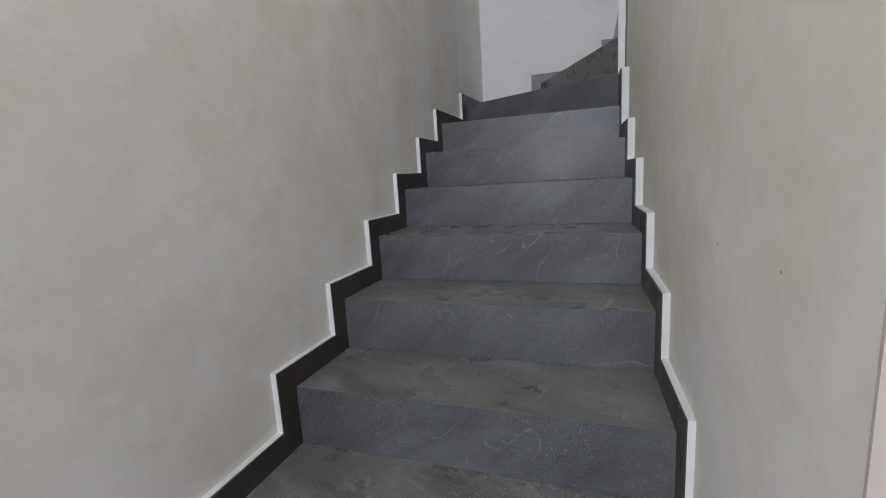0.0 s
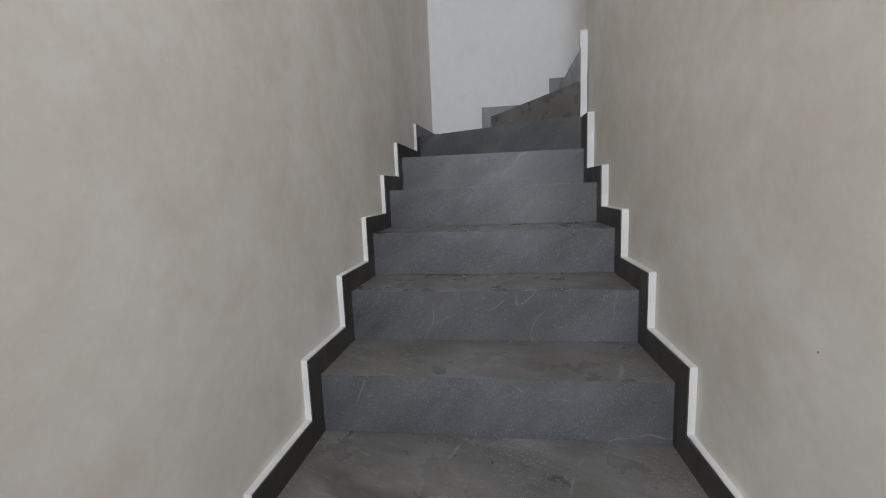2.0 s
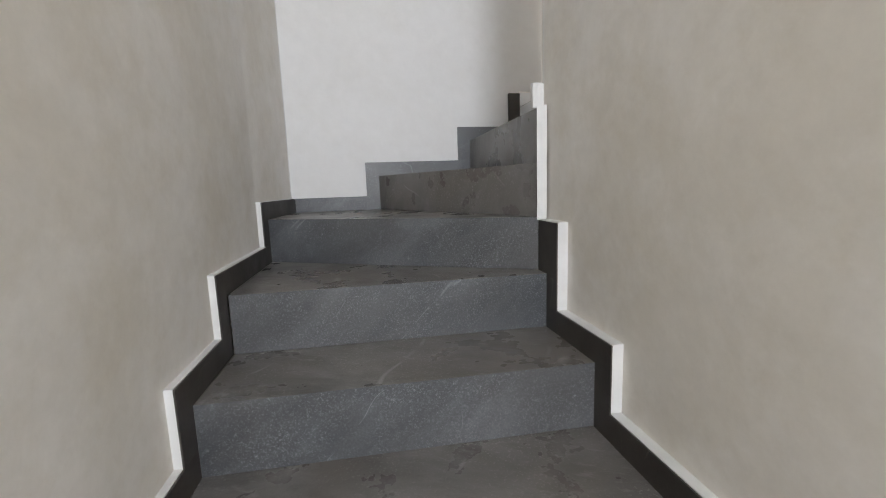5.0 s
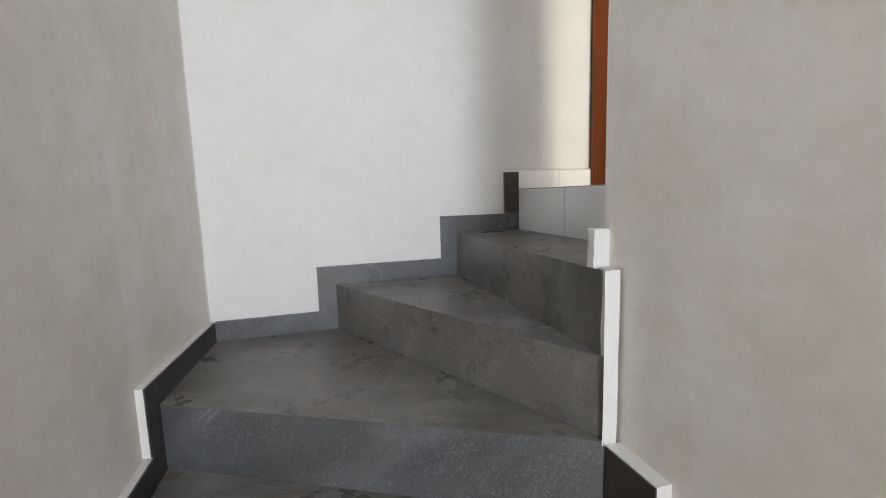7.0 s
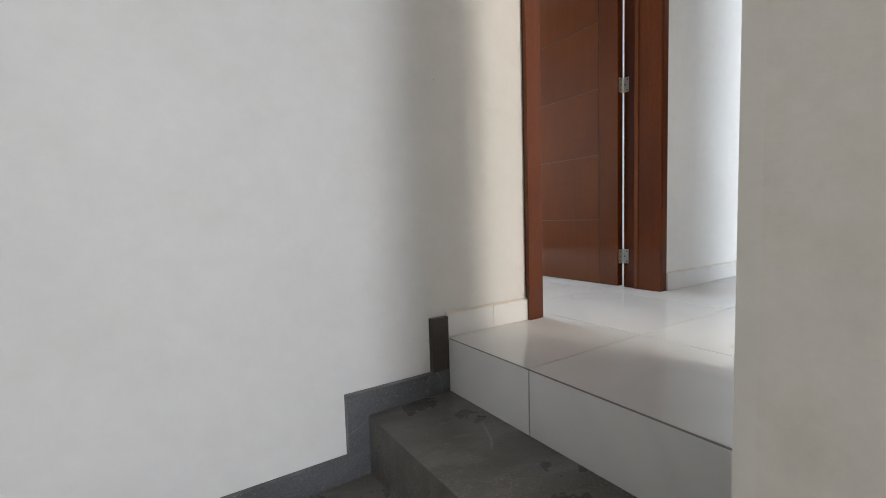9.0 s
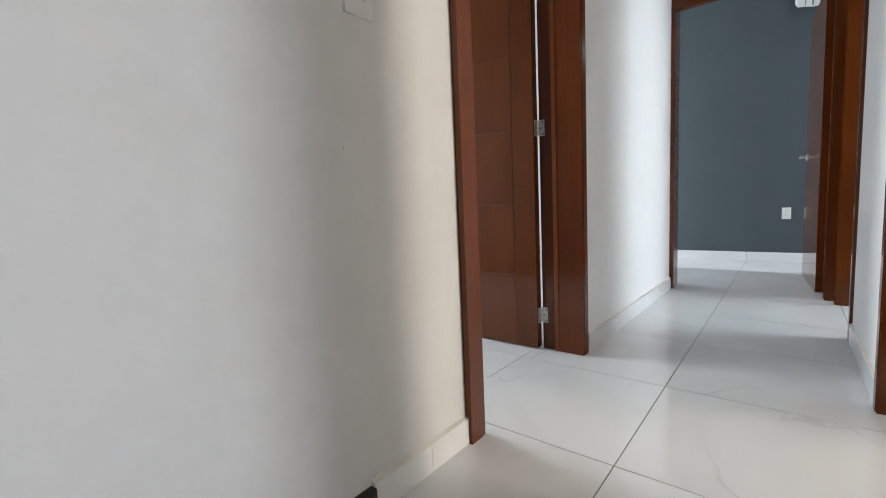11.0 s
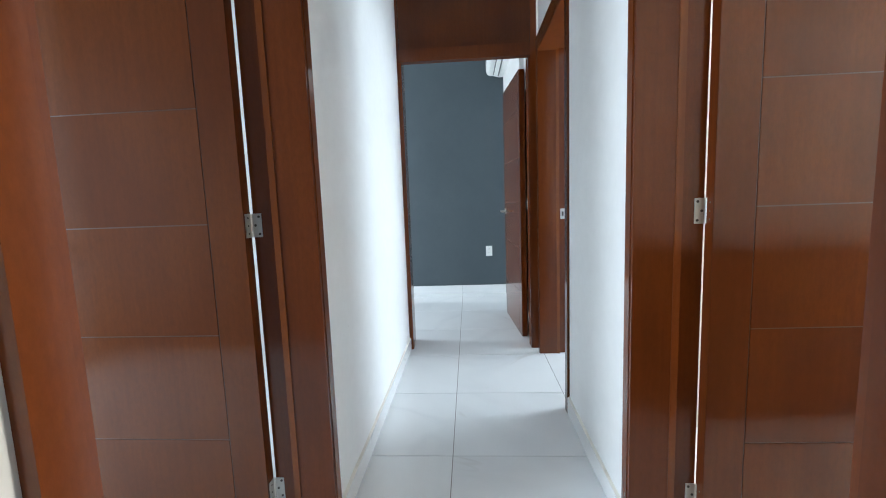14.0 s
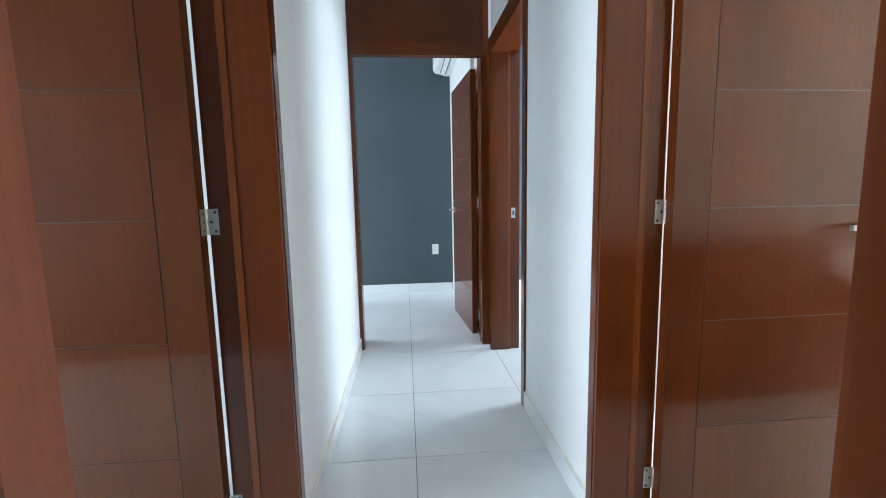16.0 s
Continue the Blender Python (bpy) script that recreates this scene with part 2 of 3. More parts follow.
def varnished(name, a, c2, dark, rough=0.2):
    """Varnished mahogany: faint upright grain, a soft uneven stain, a clear gloss coat."""
    m, nt, b = material(name, a, 0.5, 0, 1.0)
    b.inputs["Specular IOR Level"].default_value = 0.05
    b.inputs["Coat IOR"].default_value = 1.41
    v = place(nt, (60.0, 60.0, 1.6), (0, 0, 0), True)
    cloud = place(nt, (2.4, 2.4, 1.0), (0, 0, 0), True)
    c = ramp(nt, noise_of(nt, v, 1.0, 4, 0.5), (0.15, a), (0.88, c2))
    mottle = ramp(nt, noise_of(nt, place(nt, (1, 1, 0.45), (0, 0, 0), True), 90, 4, 0.7), (0.3, 0.90), (0.7, 1.1))
    c = mix(nt, 1.0, c, mottle, "MULTIPLY")
    c = mix(nt, ramp(nt, noise_of(nt, cloud, 1.2, 3, 0.5), (0.38, 0.0), (0.64, 0.6)), c, dark)
    nt.links.new(c, b.inputs["Base Color"])
    nt.links.new(ramp(nt, noise_of(nt, cloud, 3.5, 5, 0.65), (0.3, rough * 0.5), (0.75, rough * 0.9)), b.inputs["Coat Roughness"])
    bump(nt, b, noise_of(nt, cloud, 2.5, 3, 0.5), 0.05, 0.002)
    return m


WOOD = varnished("mahogany_varnish", (0.126, 0.027, 0.0038), (0.164, 0.039, 0.0062), (0.072, 0.014, 0.0024))
LEAF_WOOD = varnished("mahogany_leaf", (0.112, 0.027, 0.0040), (0.138, 0.036, 0.0060), (0.078, 0.016, 0.0026), 0.13)
BEAD_WOOD = varnished("light_bead_wood", (0.190, 0.048, 0.0085), (0.240, 0.068, 0.0130), (0.130, 0.030, 0.0055))
GROOVE = material("groove_wood", (0.085, 0.038, 0.024), 0.3, 0, 0.5)[0]
STEEL = material("brushed_steel", (0.58, 0.57, 0.54), 0.40, 1.0)[0]
DARK_METAL = material("screw_head", (0.10, 0.09, 0.08), 0.5, 0.8)[0]
PLASTIC = material("white_plastic", (0.82, 0.82, 0.80), 0.35)[0]
GREY_PLASTIC = material("grey_plastic", (0.16, 0.16, 0.17), 0.5)[0]
ALU = material("white_aluminium", (0.75, 0.75, 0.75), 0.4)[0]
GLASS, GLASS_NODES, glass_shader = material("window_glass", (0.96, 0.98, 0.98), 0.02)
glass_shader.inputs["Transmission Weight"].default_value = 1.0
CHIP = material("bare_plaster_chip", (0.42, 0.34, 0.25), 0.9)[0]

# ---- building helpers ----


def mesh_of(bm, name, mat, bevel=0.0, seg=1):
    if bevel:
        sharp = [e for e in bm.edges if len(e.link_faces) == 2 and e.calc_face_angle(0) > 0.5]
        bmesh.ops.bevel(bm, geom=sharp, offset=bevel, segments=seg, profile=0.5, affect="EDGES")
    bmesh.ops.recalc_face_normals(bm, faces=bm.faces)
    me = bpy.data.meshes.new(name)
    bm.to_mesh(me)
    bm.free()
    for m in (mat if isinstance(mat, (list, tuple)) else (mat,)):
        me.materials.append(m)
    return me


def part(name, bm, mat, parent=None, label="", bevel=0.0, seg=1):
    ob = new(name, mesh_of(bm, name, mat, bevel, seg))
    if parent is not None:
        ob.parent = parent
    return tagged(ob, label)


def empty(name, label, category, group="", kind="", at=(0, 0, 0)):
    ob = new(name)
    ob.empty_display_size = 0.1
    ob.location = at
    return tagged(ob, label, category, group, kind)


def box(x0, x1, y0, y1, z0, z1, bm=None):
    bm = bm or bmesh.new()
    vs = [bm.verts.new((x, y, z)) for x in (x0, x1) for y in (y0, y1) for z in (z0, z1)]
    for f in ((0, 1, 3, 2), (4, 6, 7, 5), (0, 4, 5, 1), (2, 3, 7, 6), (0, 2, 6, 4), (1, 5, 7, 3)):
        bm.faces.new([vs[i] for i in f])
    return bm


def prism(points, z0, z1, axis="z", bm=None):
    """A solid from a flat outline; points are (x, y) for axis z, (y, z) for axis x, (x, z) for axis y."""
    bm = bm or bmesh.new()

    def at(p, d):
        return {"z": (p[0], p[1], d), "x": (d, p[0], p[1]), "y": (p[0], d, p[1])}[axis]
    lo = [bm.verts.new(at(p, z0)) for p in points]
    hi = [bm.verts.new(at(p, z1)) for p in points]
    n = len(points)
    bm.faces.new(lo)
    bm.faces.new(hi)
    for i in range(n):
        bm.faces.new((lo[i], lo[(i + 1) % n], hi[(i + 1) % n], hi[i]))
    return bm


def cylinder(centre, radius, depth, axis, seg=16):
    bm = bmesh.new()
    turn = {"z": Matrix(), "x": Matrix.Rotation(radians(90), 4, "Y"), "y": Matrix.Rotation(radians(90), 4, "X")}[axis]
    bmesh.ops.create_cone(bm, cap_ends=True, segments=seg, radius1=radius, radius2=radius, depth=depth, matrix=Matrix.Translation(centre) @ turn)
    return bm


def structure(name, bm, mat, label, category="wall"):
    return tagged(part(name, bm, mat), label, category, "", "structure")


def wall_with_holes(name, axis, d0, d1, a0, a1, z0, z1, holes, mat, label):
    """A wall between d0 and d1 on its axis ('x' or 'y'), from a0 to a1 and z0 to z1, with openings (a0, a1, z0, z1)."""
    bm = bmesh.new()
    cuts_a = sorted({a0, a1, *(h[0] for h in holes), *(h[1] for h in holes)})
    cuts_z = sorted({z0, z1, *(h[2] for h in holes), *(h[3] for h in holes)})

    def solid(i, j):
        if not (0 <= i < len(cuts_a) - 1 and 0 <= j < len(cuts_z) - 1):
            return False
        a, z = (cuts_a[i] + cuts_a[i + 1]) / 2, (cuts_z[j] + cuts_z[j + 1]) / 2
        return not any(h[0] < a < h[1] and h[2] < z < h[3] for h in holes)

    def at(d, a, z):
        return (d, a, z) if axis == "x" else (a, d, z)
    for i in range(len(cuts_a) - 1):
        for j in range(len(cuts_z) - 1):
            if not solid(i, j):
                continue
            p, q, r, s = cuts_a[i], cuts_a[i + 1], cuts_z[j], cuts_z[j + 1]
            for d in (d0, d1):
                bm.faces.new([bm.verts.new(at(d, a, z)) for a, z in ((p, r), (q, r), (q, s), (p, s))])
            for ni, nj, ends in ((i - 1, j, ((p, r), (p, s))), (i + 1, j, ((q, r), (q, s))), (i, j - 1, ((p, r), (q, r))), (i, j + 1, ((p, s), (q, s)))):
                if not solid(ni, nj):
                    (u, w) = ends
                    bm.faces.new([bm.verts.new(c) for c in (at(d0, *u), at(d1, *u), at(d1, *w), at(d0, *w))])
    bmesh.ops.remove_doubles(bm, verts=bm.verts, dist=1e-5)
    return structure(name, bm, mat, label)


# ---- the plan ----
RISE = 0.18
FLOOR = 10 * RISE            # the upper floor
TOP = 4.55                   # the upper ceiling
GROUND = -2 * RISE           # the hall's floor
WL, WR = -0.002, 1.040       # faces of the stair's side walls, about
IL = 0.020                   # the steps' left ends, at the skirting's face
NORTH, SOUTH = 2.835, 1.865  # faces of the corridor's walls
SKIRT = 0.073
EAST = 2.816                 # the corridor's north face beyond its first door


def left_face(y):
    """The left stair wall's face is not quite straight: it comes in towards the corner."""
    return WL + float(np.interp(y, (1.4, 2.25, 2.835), (0.0, -0.006, 0.030)))


def right_face(y):
    """The right stair wall runs slightly inwards on the way up."""
    return 1.0425 - 0.0045 * y



# ---- walls, floors, ceilings ----
structure("wall_stair_left", prism([(left_face(y), y) for y in (-2.75, 0.0, 1.4, 2.25, 2.55, NORTH + 0.001)] + [(WL - 0.15, NORTH + 0.001), (WL - 0.15, -2.75)], GROUND - 0.1, TOP), BEIGE, "beige hand-floated plaster wall along the stairs")
structure("wall_stair_right", prism([(right_face(y), y) for y in (-0.358, SOUTH)] + [(1.19, SOUTH), (1.19, -0.358)], GROUND - 0.1, TOP), BEIGE, "beige hand-floated plaster wall along the stairs")
D1 = (1.690, 2.595)
D2 = (1.740, 2.575)
D3 = (3.372, 4.225)
DOOR_TOP = FLOOR + 2.60
wall_with_holes("wall_north", "y", NORTH, NORTH + 0.155, WL - 0.15, D1[0], GROUND - 0.1, TOP, [], WHITE, "white plaster wall of stairs and landing")
wall_with_holes("wall_corridor_north", "y", EAST, NORTH + 0.154, D1[0] + 0.001, 4.335, FLOOR - 0.3, TOP, [(D1[0], D1[1], FLOOR - 0.06, DOOR_TOP)], LIT_WHITE, "white plaster wall of the corridor, lightened as if better lit")
wall_with_holes("wall_south", "y", SOUTH - 0.175, SOUTH, D2[0] + 0.001, 4.225, FLOOR - 0.3, TOP, [(D2[0], D2[1], FLOOR - 0.06, DOOR_TOP), (D3[0], D3[1], FLOOR - 0.06, FLOOR + 2.14)], LIT_WHITE, "off-white plaster wall of the corridor, lightened as if better lit")
wall_with_holes("wall_landing", "y", SOUTH - 0.175, SOUTH, WR + 0.15, D2[0], FLOOR - 0.3, TOP, [], WARM_LIT, "plaster wall of the landing, tinted cream for warm light")
wall_with_holes("wall_newel", "y", SOUTH - 0.02, SOUTH + 0.0015, right_face(SOUTH), WR + 0.15, FLOOR - 0.5, TOP, [], WARM_LIT, "plaster end of the stair wall")
wall_with_holes("wall_room_left", "y", 1.745, 1.932, 4.70, 6.16, FLOOR - 0.2, TOP, [], WHITE, "white plaster wall of the end room")
wall_with_holes("wall_room_pier", "y", 1.745, 1.900, 4.546, 4.699, FLOOR - 0.2, TOP, [], WHITE, "white plaster pier beside the end door")
wall_with_holes("wall_far", "x", 6.16, 6.30, -1.55, 5.55, FLOOR - 0.2, TOP, [], SLATE_PAINT, "blue-grey painted bedroom wall")
wall_with_holes("wall_end", "x", 4.335, 4.45, EAST + 0.002, 5.4, FLOOR - 0.2, TOP, [], WHITE, "white plaster partition beside the end door")
wall_with_holes("wall_rooms_south", "y", -1.55, -1.40, WR + 0.15, 6.16, FLOOR - 0.2, TOP, [(2.70, 3.20, FLOOR + 0.3, FLOOR + 2.1), (3.65, 5.45, FLOOR + 0.3, FLOOR + 2.1)], WHITE, "white plaster outer wall with windows")
wall_with_holes("wall_rooms_north", "y", 5.40, 5.55, 0.56, 6.16, FLOOR - 0.2, TOP, [(1.22, 2.28, FLOOR + 0.3, FLOOR + 2.1), (4.55, 6.05, FLOOR + 0.3, FLOOR + 2.1)], WHITE, "white plaster outer wall with windows")
wall_with_holes("wall_partition", "x", 3.23, 3.345, -1.40, SOUTH - 0.175, FLOOR - 0.2, TOP, [], WHITE, "white plaster partition between rooms")
wall_with_holes("wall_left_room", "x", 0.56, 0.70, NORTH + 0.155, 5.40, FLOOR - 0.2, TOP, [], SLATE_PAINT, "blue-grey painted bedroom wall")
wall_with_holes("wall_right_room", "x", WR + 0.15, WR + 0.30, -1.40, SOUTH - 0.175, FLOOR - 0.2, TOP, [], WHITE, "white plaster wall of the bedroom")
wall_with_holes("wall_hall_south", "y", -2.75, -2.60, WL, 3.0, GROUND - 0.1, TOP, [(0.06, 1.17, 0.85, 4.35)], BEIGE, "plaster wall of the hall with its tall glazed opening")
wall_with_holes("wall_hall_return", "y", -0.357, -0.225, 1.191, 3.0, GROUND - 0.1, 1.55, [], DIMMED_ROSE, "rose-beige plaster wall of the hall, darkened against its daylight")
# thin sheet added over the beige wall end to hold its brightness down
wall_with_holes("wall_hall_end", "y", -0.3625, -0.3585, right_face(-0.358) - 0.0006, 1.190, -RISE + 0.08, 1.55, [], DIMMED_END, "rose-beige sheet on the stair wall's end, darkened against daylight")
wall_with_holes("wall_hall_right", "x", 3.0, 3.15, -2.75, -0.225, GROUND - 0.1, 1.55, [], DIMMED_ROSE, "rose-beige plaster wall of the hall, darkened against its daylight")
wall_with_holes("wall_hall_upper", "x", 1.20, 1.33, -2.60, -0.359, 1.55, TOP, [], BEIGE, "beige plaster wall over the hall")
structure("ceiling_hall", box(1.20, 3.0, -2.6, -0.225, 1.55, 1.598), WHITE, "white plaster hall ceiling", "ceiling")
structure("ceiling", box(-0.24, 6.30, -2.75, 5.55, TOP, TOP + 0.15), WHITE, "plain white plaster ceiling", "ceiling")
structure("floor_hall", box(WL, 3.0, -2.6, -0.39, GROUND - 0.1, GROUND), MARBLE, "white porcelain hall floor", "floor")


def rough(bm, cuts, size):
    """Cut a solid finer and shake its corners a little, like plaster drawn by hand."""
    bmesh.ops.subdivide_edges(bm, edges=list(bm.edges), cuts=cuts, use_grid_fill=True)
    for v in bm.verts:
        v.co += Vector(noise.noise_vector(v.co * 55)) * size
    return bm


# ---- staircase ----
YS = {-1: -0.380, 0: -0.080, 1: 0.220, 2: 0.521, 3: 0.822, 4: 1.122, 5: 1.433, 6: 1.737}


def ir(y):
    return 1.0255 - 0.0165 * y


A7, B7 = (IL - 0.006, 2.318), (0.996, 1.805)
A8, B8 = (0.495, 2.815), (1.001, 1.807)
A9, B9 = (1.005, 2.815), (1.003, 1.808)
X10 = 1.300


def along(a, b, d):
    """The line a-b pushed d metres to its left (up the stairs)."""
    u = Vector((b[1] - a[1], -(b[0] - a[0]))).normalized() * -d
    return (a[0] + u.x, a[1] + u.y), (b[0] + u.x, b[1] + u.y)


stairs = empty("staircase", "grey slate-look tiled winding staircase between beige walls", "stairs", kind="structure")
SLAB = 0.012


def riser(a, b, k, mat=STONE):
    p, q = along(a, b, SLAB)
    part("riser", prism((a, b, q, p), (k - 1) * RISE + 0.001, k * RISE - 0.0004), mat, stairs, "grey slate-look riser tile", 0.0014)


def tread(points, k):
    part("tread", prism(points, k * RISE - SLAB, k * RISE), BROWN_STONE, stairs, "grey-brown slate-look tread tile", 0.0006)


core = bmesh.new()
for k in range(-1, 7):
    y = YS[k]
    riser((IL, y), (ir(y), y), k)
    if k < 6:
        tread(((IL, y + 0.0012), (ir(y), y + 0.0012), (ir(YS[k + 1]), YS[k + 1] + 0.004), (IL, YS[k + 1] + 0.004)), k)
        box(IL, ir(y + 0.3), y + SLAB, YS[k + 1] + SLAB, GROUND - 0.1, k * RISE - SLAB, core)
riser(A7, B7, 7)
riser(A8, B8, 8, BROWN_STONE)
riser(A9, B9, 9, BROWN_STONE)
tread(((IL, YS[6] + 0.0012), (ir(1.737), YS[6] + 0.0012), (0.997, B7[1] + 0.006), (IL, A7[1] + 0.006)), 6)
tread(((A7[0], A7[1] + 0.0012), (B7[0], B7[1] + 0.0012), (1.008, 1.822), (A8[0] + 0.006, 2.815), (IL, 2.815)), 7)
tread(((A8[0] + 0.0012, 2.815), (B8[0] + 0.0012, B8[1]), (1.010, 1.828), (A9[0] + 0.006, 2.815)), 8)
tread(((A9[0] + 0.0012, 2.815), (B9[0] + 0.0012, B9[1]), (1.012, 1.866), (X10, 1.884), (X10, 2.815)), 9)
prism(((IL, YS[6] + SLAB), (0.996, YS[6] + SLAB), (0.996, 1.806), (IL, 2.322)), 0.9, 6 * RISE - SLAB, "z", core)
prism(((IL, 2.334), (0.996, 1.818), (1.012, 1.84), (0.51, 2.815), (IL, 2.815)), 1.0, 7 * RISE - SLAB, "z", core)
prism(((0.51, 2.815), (1.008, 1.83), (1.012, 1.86), (1.02, 2.815)), 1.1, 8 * RISE - SLAB, "z", core)
box(1.02, X10 + 0.004, 1.884, 2.815, 1.2, 9 * RISE - SLAB, core)
part("core", core, CONCRETE, stairs)
# marble riser under the landing
for y0, y1 in ((1.884, 2.4445), (2.4495, 2.815)):
    part("riser", box(X10 - 0.002, X10 + 0.010, y0, y1, 9 * RISE + 0.001, FLOOR - 0.0035), MARBLE, stairs, "polished white marble-look riser tile", 0.001)
part("joint", box(X10 - 0.0015, X10 + 0.0035, 1.884, 2.815, FLOOR - 0.006, FLOOR - 0.0012), GROUT, stairs)
part("joint", box(X10 + 0.001, X10 + 0.012, 1.884, 2.815, 9 * RISE, FLOOR - 0.004), GROUT, stairs)
# rounded white plaster build-up at the newel corner
newel = prism([(0.9915, 1.805), (1.0255, 1.804), (1.0355, 1.864), (1.010, 1.864), (1.000, 1.814)], 1.250, 1.624)
structure("newel_edge", rough(newel, 5, 0.0016), EDGE_WHITE, "white painted plaster edge at the stair corner", "trim")

# ---- stepped skirting ----


def skirting_piece(owner, points, axis, wall, face, white=True):
    """One stepped skirting tile: a dark stone facing over a plaster bed whose edge is painted white."""
    s = 1 if face > wall else -1

    def bent(bm):
        for v in bm.verts:
            if s > 0:
                v.co.x += left_face(v.co.y) - WL
            elif v.co.x > WR - 0.002:
                v.co.x = right_face(v.co.y) + 0.002
            else:
                v.co.x += ir(v.co.y) - face
        return bm
    part("facing", bent(prism(points, face - s * 0.004, face, axis)), DARK_STONE, owner, "dark slate skirting tile")
    if white:
        g = 0.0025
        c = Vector((sum(p[0] for p in points) / len(points), sum(p[1] for p in points) / len(points)))
        fat = [(a, b + (g if b > c.y and top else 0)) for (a, b), top in zip(points, [True] * len(points))]
        part("edge", bent(prism(fat, wall - s * 0.002, face - s * 0.004, axis)), EDGE_WHITE, owner, "white painted plaster edge", 0.002, 2)


def stepped(y0, y1, k, s=SKIRT):
    low, z = (k - 1) * RISE, k * RISE
    return [(y0 - s, low + s), (y0, low + s), (y0, z), (y1, z), (y1, z + s), (y0 - s, z + s)]


left_skirt = empty("baseboard_left", "dark slate stepped skirting with a white painted edge", "skirting", kind="structure")
right_skirt = empty("baseboard_right", "dark slate stepped skirting with a white painted edge", "skirting", kind="structure")
for k in range(-1, 8):
    y0 = YS[k] if k < 7 else A7[1]
    y1 = YS[k + 1] if k < 6 else (A7[1] if k == 6 else NORTH - 0.020)
    pts = stepped(y0, y1, k)
    if k == -1:
        pts = [(-0.62, GROUND), (y0, GROUND), (y0, -RISE), (y1, -RISE), (y1, -RISE + SKIRT), (y0 - SKIRT, -RISE + SKIRT), (y0 - SKIRT, GROUND + SKIRT), (-0.62, GROUND + SKIRT)]
    skirting_piece(left_skirt, pts, "x", WL, IL)
    if k == -1:
        pts = [(-0.375, -RISE), (y1, -RISE), (y1, -RISE + SKIRT), (-0.375, -RISE + SKIRT)]
    if k == 6:
        pts = [(YS[6] - SKIRT, 5 * RISE + SKIRT), (YS[6], 5 * RISE + SKIRT), (YS[6], 6 * RISE), (1.803, 6 * RISE), (1.803, 1.250), (YS[6] - SKIRT, 1.250)]
    if k < 7:
        skirting_piece(right_skirt, pts, "x", WR, WR - 0.0225)
# on the white wall the skirting is the tread's own grey tile
north_skirt = empty("baseboard_winder", "grey slate-look stepped skirting on the white wall", "skirting", kind="structure")
ZT = [k * RISE for k in range(11)]
for pts in ([(0.049, ZT[7]), (A8[0], ZT[7]), (A8[0], ZT[7] + SKIRT), (0.049, ZT[7] + SKIRT)],
            [(A8[0] - 0.07, ZT[7] + SKIRT), (A8[0], ZT[7] + SKIRT), (A8[0], ZT[8]), (A9[0], ZT[8]), (A9[0], ZT[8] + SKIRT), (A8[0] - 0.07, ZT[8] + SKIRT)],
            [(A9[0] - 0.066, ZT[8] + SKIRT), (A9[0], ZT[8] + SKIRT), (A9[0], ZT[9]), (X10 - 0.002, ZT[9]), (X10 - 0.002, ZT[9] + SKIRT), (A9[0] - 0.066, ZT[9] + SKIRT)]):
    part("facing", prism(pts, NORTH - 0.020, NORTH + 0.001, "y"), STONE, north_skirt, "grey slate-look skirting tile", 0.0012)
part("facing", prism([(X10 - 0.066, ZT[9] + SKIRT + 0.001), (X10 - 0.002, ZT[9] + SKIRT + 0.001), (X10 - 0.002, FLOOR + 0.072), (X10 - 0.066, FLOOR + 0.072)], NORTH - 0.019, NORTH + 0.001, "y"), DARK_STONE, north_skirt, "dark slate skirting tile", 0.0012)
inner_skirt = empty("baseboard_inner", "short dark skirting with a white painted end", "skirting", kind="structure")
part("facing", box(1.036, X10, SOUTH, 1.884, ZT[9], ZT[9] + 0.078), DARK_STONE, inner_skirt, "dark slate skirting tile", 0.001)
part("edge", rough(box(0.996, 1.036, 1.850, 1.872, ZT[9] + 0.002, ZT[9] + 0.084), 4, 0.0025), EDGE_WHITE, inner_skirt, "rough white plaster end")

# the white paint runs a little over onto the beige wall at the corner
line = [(NORTH + 0.001, 7 * RISE + SKIRT + 0.003)]
for i in range(61):
    z = 7 * RISE + SKIRT + 0.003 + i * (TOP - 7 * RISE - SKIRT - 0.01) / 60
    line.append((NORTH - 0.010 - 0.005 * noise.noise((z * 6, 4.2, 1.0)) - 0.003 * noise.noise((z * 25, 1.2, 7.0)), z))
line.append((NORTH + 0.001, line[-1][1]))
paint = prism(line, 0.0, 0.0012, "x")
for v in paint.verts:
    v.co.x += left_face(v.co.y)
structure("paint_edge", paint, WHITE, "white paint edge on the beige wall", "trim")
for k, (x, y, z, way) in enumerate(((right_face(-0.183), -0.183, 0.637, "x"), (right_face(0.064), 0.064, 0.628, "x"), (1.281, NORTH, FLOOR + 0.837, "y"))):
    structure("wall_chip", rough(cylinder((x, y, z), 0.0022, 0.0016, way, 9), 1, 0.0008), CHIP, "small dark chip in the wall plaster", "wall chip")

